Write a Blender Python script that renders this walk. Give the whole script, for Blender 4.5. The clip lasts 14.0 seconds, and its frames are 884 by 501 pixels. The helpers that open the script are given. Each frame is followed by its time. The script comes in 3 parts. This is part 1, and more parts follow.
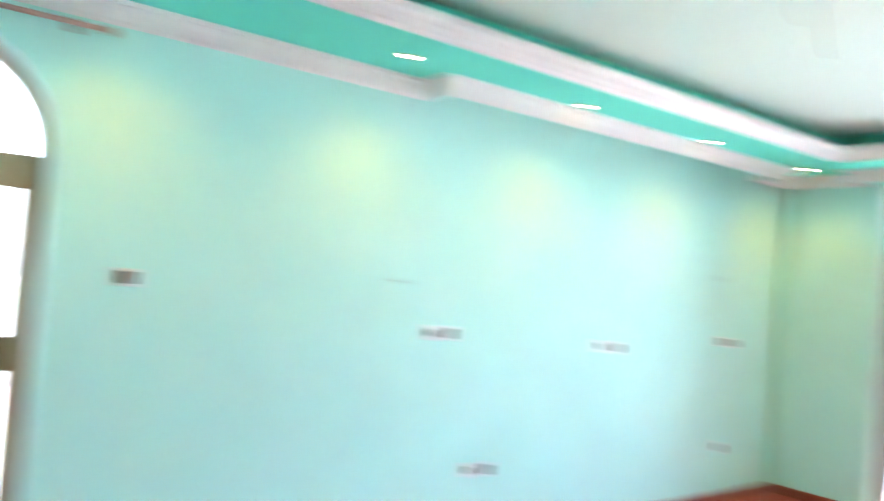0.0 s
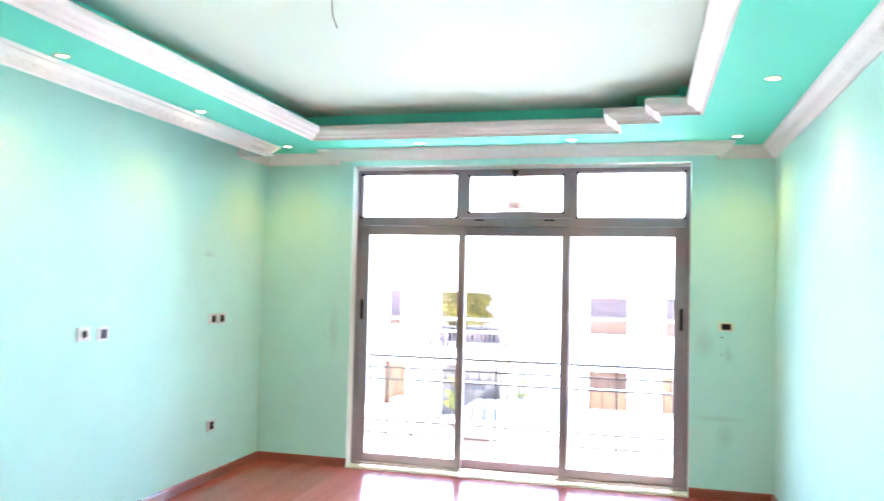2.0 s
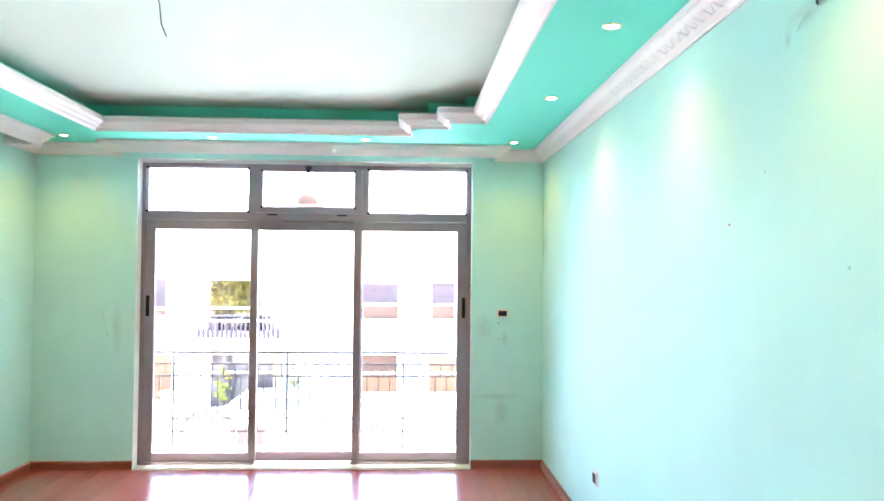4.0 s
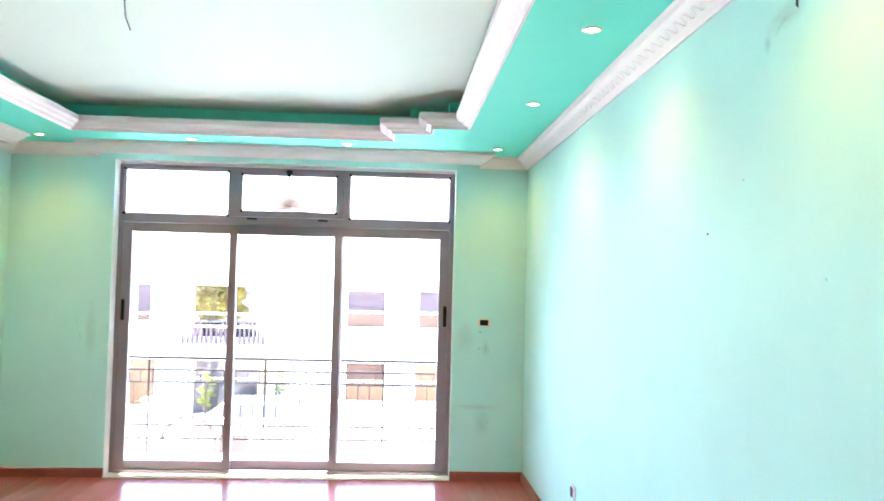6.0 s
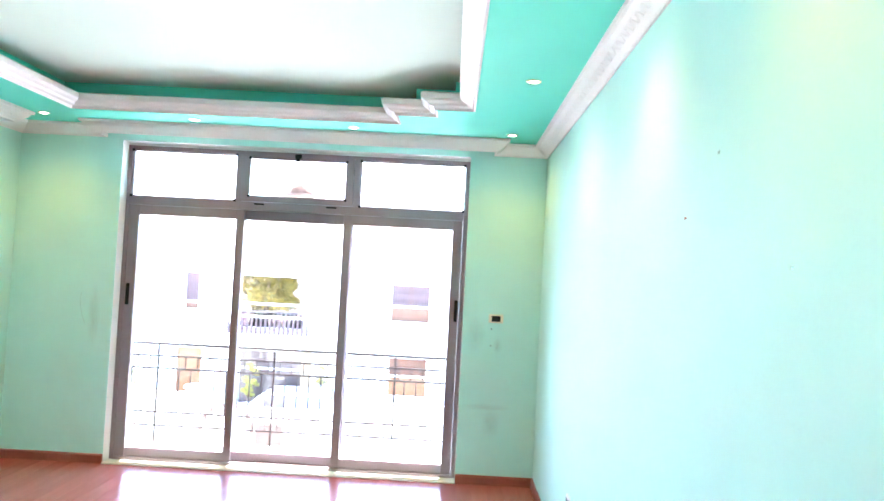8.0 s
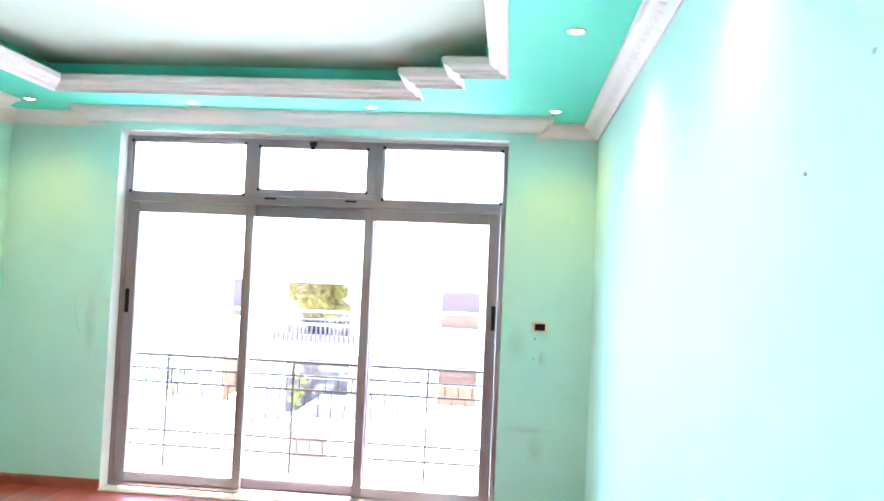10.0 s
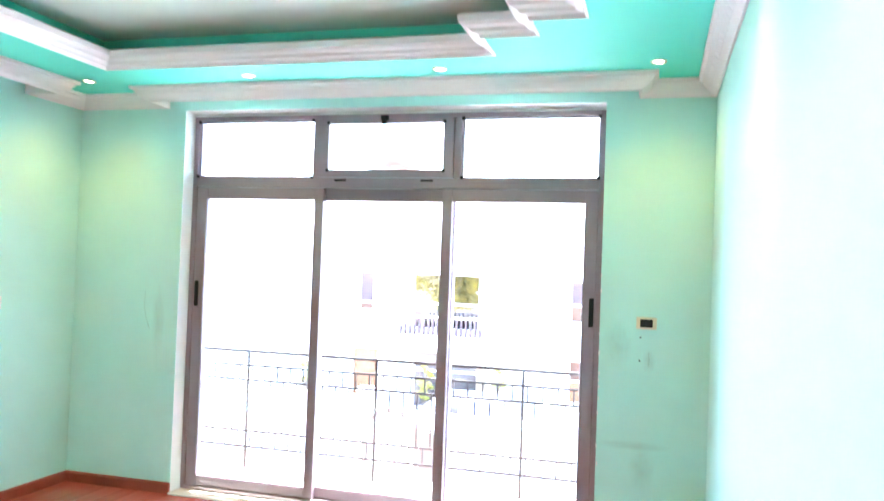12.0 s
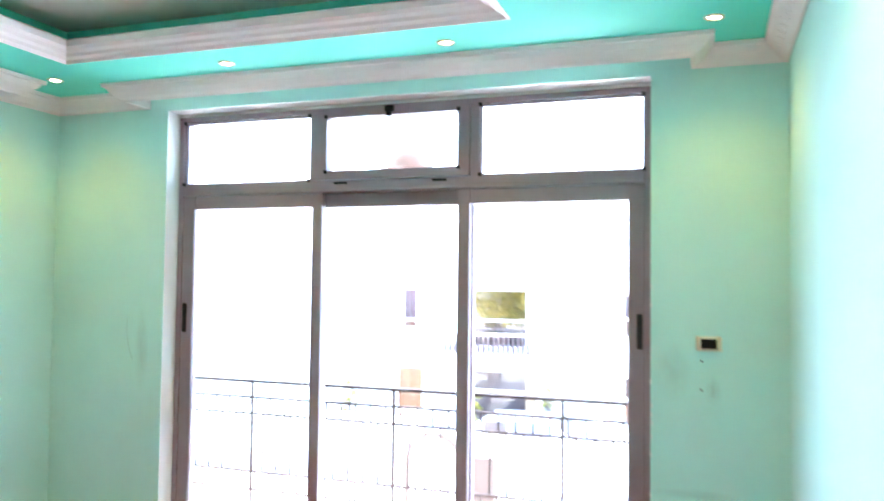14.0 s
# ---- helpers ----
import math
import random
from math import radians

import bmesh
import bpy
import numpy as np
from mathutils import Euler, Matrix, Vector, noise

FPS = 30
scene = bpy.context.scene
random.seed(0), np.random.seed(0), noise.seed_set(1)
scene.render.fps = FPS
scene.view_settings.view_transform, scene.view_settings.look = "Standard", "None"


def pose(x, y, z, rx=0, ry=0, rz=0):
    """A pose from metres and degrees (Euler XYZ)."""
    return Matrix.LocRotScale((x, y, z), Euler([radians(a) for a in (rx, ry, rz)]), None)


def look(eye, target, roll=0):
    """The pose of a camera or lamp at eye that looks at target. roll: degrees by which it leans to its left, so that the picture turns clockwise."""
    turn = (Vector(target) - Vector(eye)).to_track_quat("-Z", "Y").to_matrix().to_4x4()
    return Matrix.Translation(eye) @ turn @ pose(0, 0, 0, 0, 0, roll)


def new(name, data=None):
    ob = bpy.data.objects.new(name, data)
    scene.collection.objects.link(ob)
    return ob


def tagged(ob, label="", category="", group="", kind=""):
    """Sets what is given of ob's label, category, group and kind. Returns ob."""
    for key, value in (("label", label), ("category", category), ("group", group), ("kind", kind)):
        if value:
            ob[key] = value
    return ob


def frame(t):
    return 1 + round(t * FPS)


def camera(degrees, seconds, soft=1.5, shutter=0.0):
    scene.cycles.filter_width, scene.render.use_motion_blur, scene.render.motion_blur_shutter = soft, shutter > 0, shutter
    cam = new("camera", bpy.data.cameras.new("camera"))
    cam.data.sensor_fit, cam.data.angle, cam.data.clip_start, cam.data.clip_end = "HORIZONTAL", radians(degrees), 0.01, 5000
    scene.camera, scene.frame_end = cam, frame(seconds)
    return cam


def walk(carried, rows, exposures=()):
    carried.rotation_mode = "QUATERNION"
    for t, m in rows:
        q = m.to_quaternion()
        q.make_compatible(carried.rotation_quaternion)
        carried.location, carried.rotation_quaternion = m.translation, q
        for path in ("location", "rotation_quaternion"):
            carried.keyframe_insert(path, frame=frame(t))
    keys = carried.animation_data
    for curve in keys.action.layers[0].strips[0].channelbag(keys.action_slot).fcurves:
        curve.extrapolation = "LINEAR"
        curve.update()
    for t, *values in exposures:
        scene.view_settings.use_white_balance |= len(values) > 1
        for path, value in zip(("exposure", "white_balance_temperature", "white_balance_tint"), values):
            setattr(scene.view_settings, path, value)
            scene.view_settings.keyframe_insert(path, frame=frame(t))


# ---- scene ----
cam = camera(59.0, 14.0, soft=1.5, shutter=1.0)
PATH = [
    (0, (1.445, -6.393, 1.606), (-0.142, -5.178, 1.671), 4.4),
    (0.2, (1.416, -6.341, 1.585), (0.05, -4.881, 1.648), 3.2),
    (0.4, (1.392, -6.341, 1.573), (0.258, -4.695, 1.647), 1.3),
    (0.5, (1.36, -6.359, 1.568), (0.309, -4.659, 1.645), 1.0),
    (0.6, (1.356, -6.366, 1.565), (0.406, -4.608, 1.635), 0.8),
    (1, (1.262, -6.369, 1.571), (0.564, -4.496, 1.626), 1.3),
    (1.5, (1.211, -6.349, 1.546), (0.614, -4.443, 1.645), 2.5),
    (2, (1.146, -6.286, 1.559), (0.646, -4.351, 1.647), 1.4),
    (2.5, (1.028, -6.284, 1.583), (0.731, -4.308, 1.665), 1.3),
    (3, (0.918, -6.332, 1.573), (0.995, -4.335, 1.658), -0.1),
    (3.2, (0.918, -6.377, 1.582), (1.03, -4.38, 1.609), 0.2),
    (5.3, (0.987, -6.677, 1.665), (1.048, -4.682, 1.785), 1.2),
    (5.5, (0.997, -6.616, 1.649), (1.08, -4.62, 1.745), 1.0),
    (6, (1.009, -6.46, 1.621), (1.128, -4.465, 1.702), 1.4),
    (6.5, (1.012, -6.368, 1.615), (1.158, -4.375, 1.693), 1.4),
    (7, (1.114, -6.3, 1.61), (1.165, -4.303, 1.711), 2.0),
    (7.5, (1.279, -6.248, 1.602), (1.248, -4.251, 1.705), 3.9),
    (8, (1.41, -6.153, 1.595), (1.376, -4.155, 1.664), 3.0),
    (8.5, (1.418, -5.979, 1.587), (1.328, -3.982, 1.667), 2.2),
    (8.7, (1.431, -5.891, 1.587), (1.344, -3.895, 1.673), 1.7),
    (10.8, (1.674, -5.01, 1.569), (1.376, -3.034, 1.63), 1.8),
    (11, (1.714, -4.928, 1.597), (1.372, -2.958, 1.628), 1.1),
    (11.5, (1.762, -4.718, 1.569), (1.261, -2.784, 1.662), 1.7),
    (12, (1.803, -4.579, 1.564), (1.272, -2.651, 1.609), 2.1),
    (12.5, (1.772, -4.396, 1.536), (1.267, -2.461, 1.545), 2.2),
    (13, (1.73, -4.196, 1.589), (1.209, -2.265, 1.593), 1.7),
    (13.5, (1.742, -4.019, 1.593), (1.185, -2.098, 1.606), 0.4),
    (14, (1.777, -3.806, 1.56), (1.121, -1.919, 1.642), 0.7),
]
walk(cam, [(t, look(eye, target, roll)) for t, eye, target, roll in PATH], exposures=[(0.0, 5.14, 6100, 11), (0.6, 5.18, 6100, 11), (5.5, 5.08, 6100, 11), (11.2, 5.35, 5890, 10), (12.6, 5.28, 5890, 10), (14.0, 5.00, 5890, 10)])

# ---- world, sun, exposure ----
SUN_ELEVATION, SUN_AZIMUTH = 70.3, 10.0
world = bpy.data.worlds.new("daylight")
scene.world = world
world.use_nodes = True
sky = world.node_tree.nodes.new("ShaderNodeTexSky")
sky.sky_type = "NISHITA"
sky.sun_disc = False
sky.sun_elevation = radians(SUN_ELEVATION)
sky.sun_rotation = radians(SUN_AZIMUTH)
sky.air_density, sky.dust_density = 1.0, 1.0
back = world.node_tree.nodes["Background"]
back.inputs["Strength"].default_value = 0.15
world.node_tree.links.new(sky.outputs["Color"], back.inputs["Color"])
sun = new("sun", bpy.data.lights.new("sun", "SUN"))
sun.data.energy, sun.data.angle, sun.data.color = 3.3, radians(0.5), (1.0, 0.96, 0.90)
a, e = radians(SUN_AZIMUTH), radians(SUN_ELEVATION)
sun.matrix_world = look((0, 0, 30), (-math.sin(a) * math.cos(e), -math.cos(a) * math.cos(e), 30 - math.sin(e)))


# ---- materials ----
def material(name, base, rough=0.6, metal=0.0, vary=0.06, scale=3.0, fine=60.0, bump=0.05, coat=0.0, island=0.0, objrand=0.0, stretch=(1, 1, 1), specular=0.5):
    """A surface with broad and fine variation of its colour, gloss and relief."""
    m = bpy.data.materials.new(name)
    m.use_nodes = True
    t = m.node_tree
    n, link = t.nodes, t.links.new
    b = n["Principled BSDF"]
    b.inputs["Metallic"].default_value = metal
    b.inputs["Specular IOR Level"].default_value = specular
    b.inputs["Coat Weight"].default_value = coat
    b.inputs["Coat Roughness"].default_value = 0.08
    co = n.new("ShaderNodeTexCoord")
    mp = n.new("ShaderNodeMapping")
    mp.inputs["Scale"].default_value = stretch
    link(co.outputs["Object"], mp.inputs["Vector"])
    broad, grain = n.new("ShaderNodeTexNoise"), n.new("ShaderNodeTexNoise")
    for node, s, d in ((broad, scale, 4), (grain, fine, 3)):
        node.inputs["Scale"].default_value = s
        node.inputs["Detail"].default_value = d
        link(mp.outputs["Vector"], node.inputs["Vector"])
    mixed = n.new("ShaderNodeMath")
    mixed.operation = "MULTIPLY_ADD"
    link(grain.outputs["Fac"], mixed.inputs[0])
    mixed.inputs[1].default_value = 0.35
    link(broad.outputs["Fac"], mixed.inputs[2])
    value = mixed.outputs[0]
    if objrand:
        info = n.new("ShaderNodeObjectInfo")
        add = n.new("ShaderNodeMath")
        add.operation = "MULTIPLY_ADD"
        link(info.outputs["Random"], add.inputs[0])
        add.inputs[1].default_value = objrand
        link(value, add.inputs[2])
        value = add.outputs[0]
    if island:
        geo = n.new("ShaderNodeNewGeometry")
        add = n.new("ShaderNodeMath")
        add.operation = "MULTIPLY_ADD"
        link(geo.outputs["Random Per Island"], add.inputs[0])
        add.inputs[1].default_value = island
        link(value, add.inputs[2])
        value = add.outputs[0]
    top = 1.35 + objrand + island
    ramp = n.new("ShaderNodeMapRange")
    ramp.inputs["From Min"].default_value, ramp.inputs["From Max"].default_value = 0.35, top - 0.35
    ramp.inputs["To Min"].default_value, ramp.inputs["To Max"].default_value = 1 - vary, 1 + vary
    link(value, ramp.inputs["Value"])
    tint = n.new("ShaderNodeVectorMath")
    tint.operation = "SCALE"
    tint.inputs[0].default_value = base
    link(ramp.outputs["Result"], tint.inputs["Scale"])
    link(tint.outputs["Vector"], b.inputs["Base Color"])
    gloss = n.new("ShaderNodeMapRange")
    gloss.inputs["To Min"].default_value, gloss.inputs["To Max"].default_value = max(rough - 0.06, 0.02), min(rough + 0.06, 1)
    link(broad.outputs["Fac"], gloss.inputs["Value"])
    link(gloss.outputs["Result"], b.inputs["Roughness"])
    if bump:
        relief = n.new("ShaderNodeBump")
        relief.inputs["Strength"].default_value = bump
        relief.inputs["Distance"].default_value = 0.004
        link(mixed.outputs[0], relief.inputs["Height"])
        link(relief.outputs["Normal"], b.inputs["Normal"])
    return m


def glass(name, tint=(1, 1, 1)):
    m = bpy.data.materials.new(name)
    m.use_nodes = True
    t = m.node_tree
    t.nodes.remove(t.nodes["Principled BSDF"])
    clear, shine = t.nodes.new("ShaderNodeBsdfTransparent"), t.nodes.new("ShaderNodeBsdfGlossy")
    clear.inputs["Color"].default_value = (*tint, 1)
    shine.inputs["Roughness"].default_value = 0.02
    fresnel, mix = t.nodes.new("ShaderNodeFresnel"), t.nodes.new("ShaderNodeMixShader")
    fresnel.inputs["IOR"].default_value = 1.45
    t.links.new(fresnel.outputs["Fac"], mix.inputs[0])
    t.links.new(clear.outputs["BSDF"], mix.inputs[1])
    t.links.new(shine.outputs["BSDF"], mix.inputs[2])
    t.links.new(mix.outputs["Shader"], t.nodes["Material Output"].inputs["Surface"])
    return m


def glow(name, colour, strength):
    m = bpy.data.materials.new(name)
    m.use_nodes = True
    b = m.node_tree.nodes["Principled BSDF"]
    b.inputs["Base Color"].default_value = (*colour, 1)
    b.inputs["Emission Color"].default_value = (*colour, 1)
    b.inputs["Emission Strength"].default_value = strength
    return m


MINT = material("mint_wall_paint", (0.545, 0.845, 0.775), 0.68, specular=0.28, vary=0.05, scale=2.2, fine=90, bump=0.06)
TEAL = material("teal_ceiling_paint", (0.17, 0.80, 0.65), 0.7, specular=0.25, vary=0.03, scale=2, fine=80, bump=0.03)
CEILING = material("pale_ceiling_paint", (0.62, 0.73, 0.65), 0.8, vary=0.02, scale=1, fine=60, bump=0.03)
PLASTER = material("white_gypsum_moulding", (0.85, 0.79, 0.78), 0.6, vary=0.03, scale=4, fine=70, bump=0.02)
REVEAL = material("white_reveal_plaster", (0.82, 0.83, 0.80), 0.7, vary=0.05, scale=6, fine=80, bump=0.1)
WOOD = material("red_brown_polished_boards", (0.42, 0.095, 0.08), 0.24, vary=0.2, scale=2.5, fine=22, bump=0.02, coat=0.3, objrand=0.5, stretch=(9, 0.7, 1))
SKIRT = material("red_brown_skirting", (0.30, 0.07, 0.045), 0.3, vary=0.25, scale=3, fine=30, bump=0.03, coat=0.3)
ALU = material("taupe_painted_aluminium", (0.285, 0.222, 0.247), 0.4, metal=0.15, vary=0.08, scale=2, fine=60, bump=0.02)
BLACK = material("black_plastic", (0.008, 0.008, 0.012), 0.5, specular=0.2, vary=0.1, scale=8, bump=0.02)
GLASS = glass("clear_glass")
STONE = material("pale_marble_sill", (0.70, 0.66, 0.58), 0.3, vary=0.1, scale=9, fine=50, bump=0.02)
PLATE = material("white_plastic_plate", (0.80, 0.80, 0.80), 0.35, vary=0.03, scale=10, bump=0.01)
CREAM = material("cream_plastic_plate", (0.80, 0.74, 0.58), 0.4, vary=0.05, scale=10, bump=0.01)
INSERT = material("dark_grey_insert", (0.012, 0.012, 0.02), 0.4, specular=0.2, vary=0.1, scale=10, bump=0.01)
LAMP = glow("lit_lamp_glass", (1.0, 0.86, 0.55), 2.5)
TRIM = material("brass_toned_ring", (0.70, 0.55, 0.33), 0.3, metal=0.8, vary=0.05, bump=0.0)
CABLE = material("dark_cable_sheath", (0.04, 0.045, 0.05), 0.5, vary=0.1, bump=0.0)
IRON = material("dark_brown_painted_iron", (0.028, 0.019, 0.017), 0.6, vary=0.2, scale=9, bump=0.05, specular=0.12)
SCRATCH = material("grey_green_scuff", (0.44, 0.70, 0.63), 0.7, vary=0.15, scale=30, bump=0.05)
FACADE = material("white_facade_render", (0.80, 0.78, 0.74), 0.85, vary=0.06, scale=0.7, fine=25, bump=0.1)
PINK = material("pale_pink_render", (0.66, 0.44, 0.41), 0.85, vary=0.06, scale=0.8, fine=25, bump=0.1)
CONCRETE = material("pale_concrete", (0.55, 0.53, 0.50), 0.8, vary=0.12, scale=0.6, fine=20, bump=0.15)
DARKPANE = material("dark_window_glass", (0.07, 0.055, 0.055), -0.03, vary=0.4, scale=1.2, fine=9, bump=0.0, specular=0.4)
BLINDPANE = material("violet_tinted_glass", (0.060, 0.043, 0.046), 0.6, vary=0.55, scale=1.2, fine=9, bump=0.0, specular=0.05, stretch=(0.5, 1, 6))
BROWNPANE = material("brown_tinted_glass", (0.085, 0.047, 0.033), 0.6, vary=0.35, scale=1.5, fine=9, bump=0.0, specular=0.05)
PALEPANE = material("pale_curtained_glass", (0.115, 0.085, 0.088), 0.6, vary=0.35, scale=1.5, fine=9, bump=0.0, specular=0.05)
# aluminium of the arched door, yellow lamplight put into its lighter base colour
LAMPLIT_ALU = material("lamplit_tan_aluminium", (0.42, 0.32, 0.20), 0.45, metal=0.1, vary=0.08, scale=2, fine=60, bump=0.02)
MIRRORPANE = material("reflective_tinted_glass", (0.20, 0.18, 0.19), -0.03, metal=1.0, vary=0.15, scale=1.2, fine=9, bump=0.0)
ORANGE = material("orange_varnished_wood", (0.115, 0.040, 0.0065), 0.4, vary=0.45, scale=2, fine=25, bump=0.1, stretch=(6, 6, 0.7))
BEIGE = material("beige_painted_gate", (0.05, 0.026, 0.015), 0.5, vary=0.1, scale=3, bump=0.05)
LEAF = material("yellow_green_leaves", (0.26, 0.235, 0.04), 0.5, vary=0.95, scale=3, fine=20, bump=0.0, island=0.9)
OCHRE = material("pale_ochre_render", (0.34, 0.24, 0.14), 0.85, vary=0.08, scale=0.8, fine=25, bump=0.1)
BUFF = material("pale_buff_render", (0.42, 0.38, 0.32), 0.85, vary=0.08, scale=0.8, fine=25, bump=0.1)
BEIGEWALL = material("pinkish_beige_render", (0.055, 0.034, 0.024), 0.85, vary=0.08, scale=0.8, fine=25, bump=0.1)
BARK = material("grey_brown_bark", (0.12, 0.09, 0.07), 0.9, vary=0.3, scale=6, bump=0.5)
SHADE = material("pink_frosted_shade", (0.21, 0.115, 0.098), 0.4, vary=0.05, bump=0.0)
CARPAINT = material("white_car_paint", (0.70, 0.71, 0.73), 0.2, vary=0.03, bump=0.0, coat=0.5)
RUBBER = material("black_rubber", (0.02, 0.02, 0.02), 0.8, vary=0.2, bump=0.05)


# ---- builders ----
def part(name, bm, mat, parent=None, label="", loc=None):
    """Links a bmesh as one mesh object."""
    bmesh.ops.recalc_face_normals(bm, faces=bm.faces)
    me = bpy.data.meshes.new(name)
    bm.to_mesh(me)
    bm.free()
    for one in (mat if isinstance(mat, (list, tuple)) else (mat,)):
        me.materials.append(one)
    ob = new(name, me)
    if parent:
        ob.parent = parent
    if loc:
        ob.location = loc
    if label:
        ob["label"] = label
    return ob


def thing(name, loc, label, category, group="", kind=""):
    ob = new(name)
    ob.location = loc
    ob.empty_display_size = 0.1
    return tagged(ob, label, category, group, kind)


def cuboid(bm, x0, x1, y0, y1, z0, z1, bevel=0.0, index=0):
    """Adds a box, with its edges rounded where bevel is given."""
    vs = [bm.verts.new((x, y, z)) for x in (x0, x1) for y in (y0, y1) for z in (z0, z1)]
    fs = [bm.faces.new([vs[i] for i in q]) for q in ((0, 1, 3, 2), (4, 6, 7, 5), (0, 4, 5, 1), (2, 3, 7, 6), (0, 2, 6, 4), (1, 5, 7, 3))]
    for f in fs:
        f.material_index = index
    if bevel:
        es = list({e for f in fs for e in f.edges})
        bmesh.ops.recalc_face_normals(bm, faces=fs)
        bmesh.ops.bevel(bm, geom=es, offset=bevel, segments=2, profile=0.6, affect="EDGES")
    return bm


def block(x0, x1, y0, y1, z0, z1, bevel=0.0):
    return cuboid(bmesh.new(), x0, x1, y0, y1, z0, z1, bevel)


def prism(loops, place, low, high, hole_index=0):
    """A plate with holes: loops of (u, v), the outer first; place(u, v, w) gives the point. Sides of the holes take hole_index."""
    bm = bmesh.new()
    rings = {}
    for w in (low, high):
        edges = []
        for k, loop in enumerate(loops):
            vs = [bm.verts.new(place(u, v, w)) for u, v in loop]
            rings[k, w] = vs
            edges += [bm.edges.new((vs[i], vs[(i + 1) % len(vs)])) for i in range(len(vs))]
        bmesh.ops.triangle_fill(bm, edges=edges, use_beauty=True)
    for k, loop in enumerate(loops):
        p, q = rings[k, low], rings[k, high]
        for i in range(len(loop)):
            j = (i + 1) % len(loop)
            bm.faces.new((p[i], p[j], q[j], q[i])).material_index = hole_index if k else 0
    return bm


def rectangle(u0, u1, v0, v1):
    return [(u0, v0), (u1, v0), (u1, v1), (u0, v1)]


def shifted(points, d, closed=True):
    """A line of plan points moved d to its left, with mitred corners."""
    n, out = len(points), []
    for i in range(n):
        p = Vector(points[i])
        normals = []
        for j, k in ((i - 1, i), (i, i + 1)):
            if not closed and (j < 0 or k >= n):
                continue
            s = (Vector(points[k % n]) - Vector(points[j % n])).normalized()
            normals.append(Vector((-s.y, s.x)))
        m = sum(normals, Vector((0, 0)))
        m = m / m.length
        out.append(p + m * (d / m.dot(normals[0])))
    return out


def sweep(profile, path, closed=False, bm=None, cap_index=0):
    """Moves a profile of (offset to the left, height) along a plan line."""
    bm = bm or bmesh.new()
    rows = []
    for d, z in profile:
        rows.append([bm.verts.new((p.x, p.y, z)) for p in shifted(path, d, closed)])
    n, m = len(path), len(profile)
    for i in range(n if closed else n - 1):
        for k in range(m):
            j, l = (i + 1) % n, (k + 1) % m
            bm.faces.new((rows[k][i], rows[k][j], rows[l][j], rows[l][i]))
    if not closed:
        for i in (0, n - 1):
            bm.faces.new([rows[k][i] for k in range(m)]).material_index = cap_index
    return bm


def tube(points, radius, sides=8, bm=None):
    """A round bar along points."""
    bm = bm or bmesh.new()
    points = [Vector(p) for p in points]
    rings = []
    for i, p in enumerate(points):
        way = (points[min(i + 1, len(points) - 1)] - points[max(i - 1, 0)]).normalized()
        side = way.cross(Vector((0, 0, 1)) if abs(way.z) < 0.9 else Vector((1, 0, 0))).normalized()
        up = side.cross(way)
        r = radius[i] if isinstance(radius, (list, tuple)) else radius
        rings.append([bm.verts.new(p + r * (math.cos(t) * side + math.sin(t) * up)) for t in [2 * math.pi * k / sides for k in range(sides)]])
    for p, q in zip(rings, rings[1:]):
        for k in range(sides):
            f = bm.faces.new((p[k], p[(k + 1) % sides], q[(k + 1) % sides], q[k]))
            f.smooth = True
    bm.faces.new(rings[0])
    bm.faces.new(rings[-1])
    return bm


def lathe(profile, sides=24, bm=None):
    """Turns a profile of (radius, height) round the z axis."""
    bm = bm or bmesh.new()
    rings = [[bm.verts.new((r * math.cos(2 * math.pi * k / sides), r * math.sin(2 * math.pi * k / sides), z)) for k in range(sides)] for r, z in profile]
    for p, q in zip(rings, rings[1:]):
        for k in range(sides):
            bm.faces.new((p[k], p[(k + 1) % sides], q[(k + 1) % sides], q[k])).smooth = True
    for ring in (rings[0], rings[-1]):
        bm.faces.new(ring)
    return bm


def structure(ob, label, category):
    return tagged(ob, label, category, kind="structure")


# ---- the room: walls, floor, ceiling ----
W, E, SOUTH = -2.10, 2.10, -7.35
SOFFIT, SLAB, TOP = 2.664, 2.75, 2.868
DOOR_L, DOOR_R, DOOR_T = -1.275, 1.497, 2.557
ARCH_Y, ARCH_R, ARCH_Z = -6.216, 0.483, 1.993

arch = [(ARCH_Y - ARCH_R, 0.02), (ARCH_Y + ARCH_R, 0.02)] + [(ARCH_Y + ARCH_R * math.cos(t), ARCH_Z + ARCH_R * math.sin(t)) for t in [math.pi * k / 24 for k in range(25)]]
structure(part("wall_north", prism([rectangle(W - 0.2, E + 0.2, -0.3, 3.1), rectangle(DOOR_L, DOOR_R, 0.0, DOOR_T)], lambda u, v, w: (u, w, v), 0.0, 0.235, 1), (MINT, REVEAL)),
          "mint green painted wall with a wide glazed opening", "wall")
structure(part("wall_west", prism([rectangle(SOUTH, 0, -0.3, 3.1), arch], lambda u, v, w: (w, u, v), W - 0.2, W, 1), (MINT, REVEAL)),
          "mint green painted wall with an arched opening", "wall")
structure(part("wall_east", block(E, E + 0.2, SOUTH, 0, -0.3, 3.1), MINT), "plain mint green painted wall", "wall")
structure(part("wall_south", block(W - 0.2, E + 0.2, SOUTH - 0.2, SOUTH, -0.3, 3.1), MINT), "plain mint green painted wall", "wall")

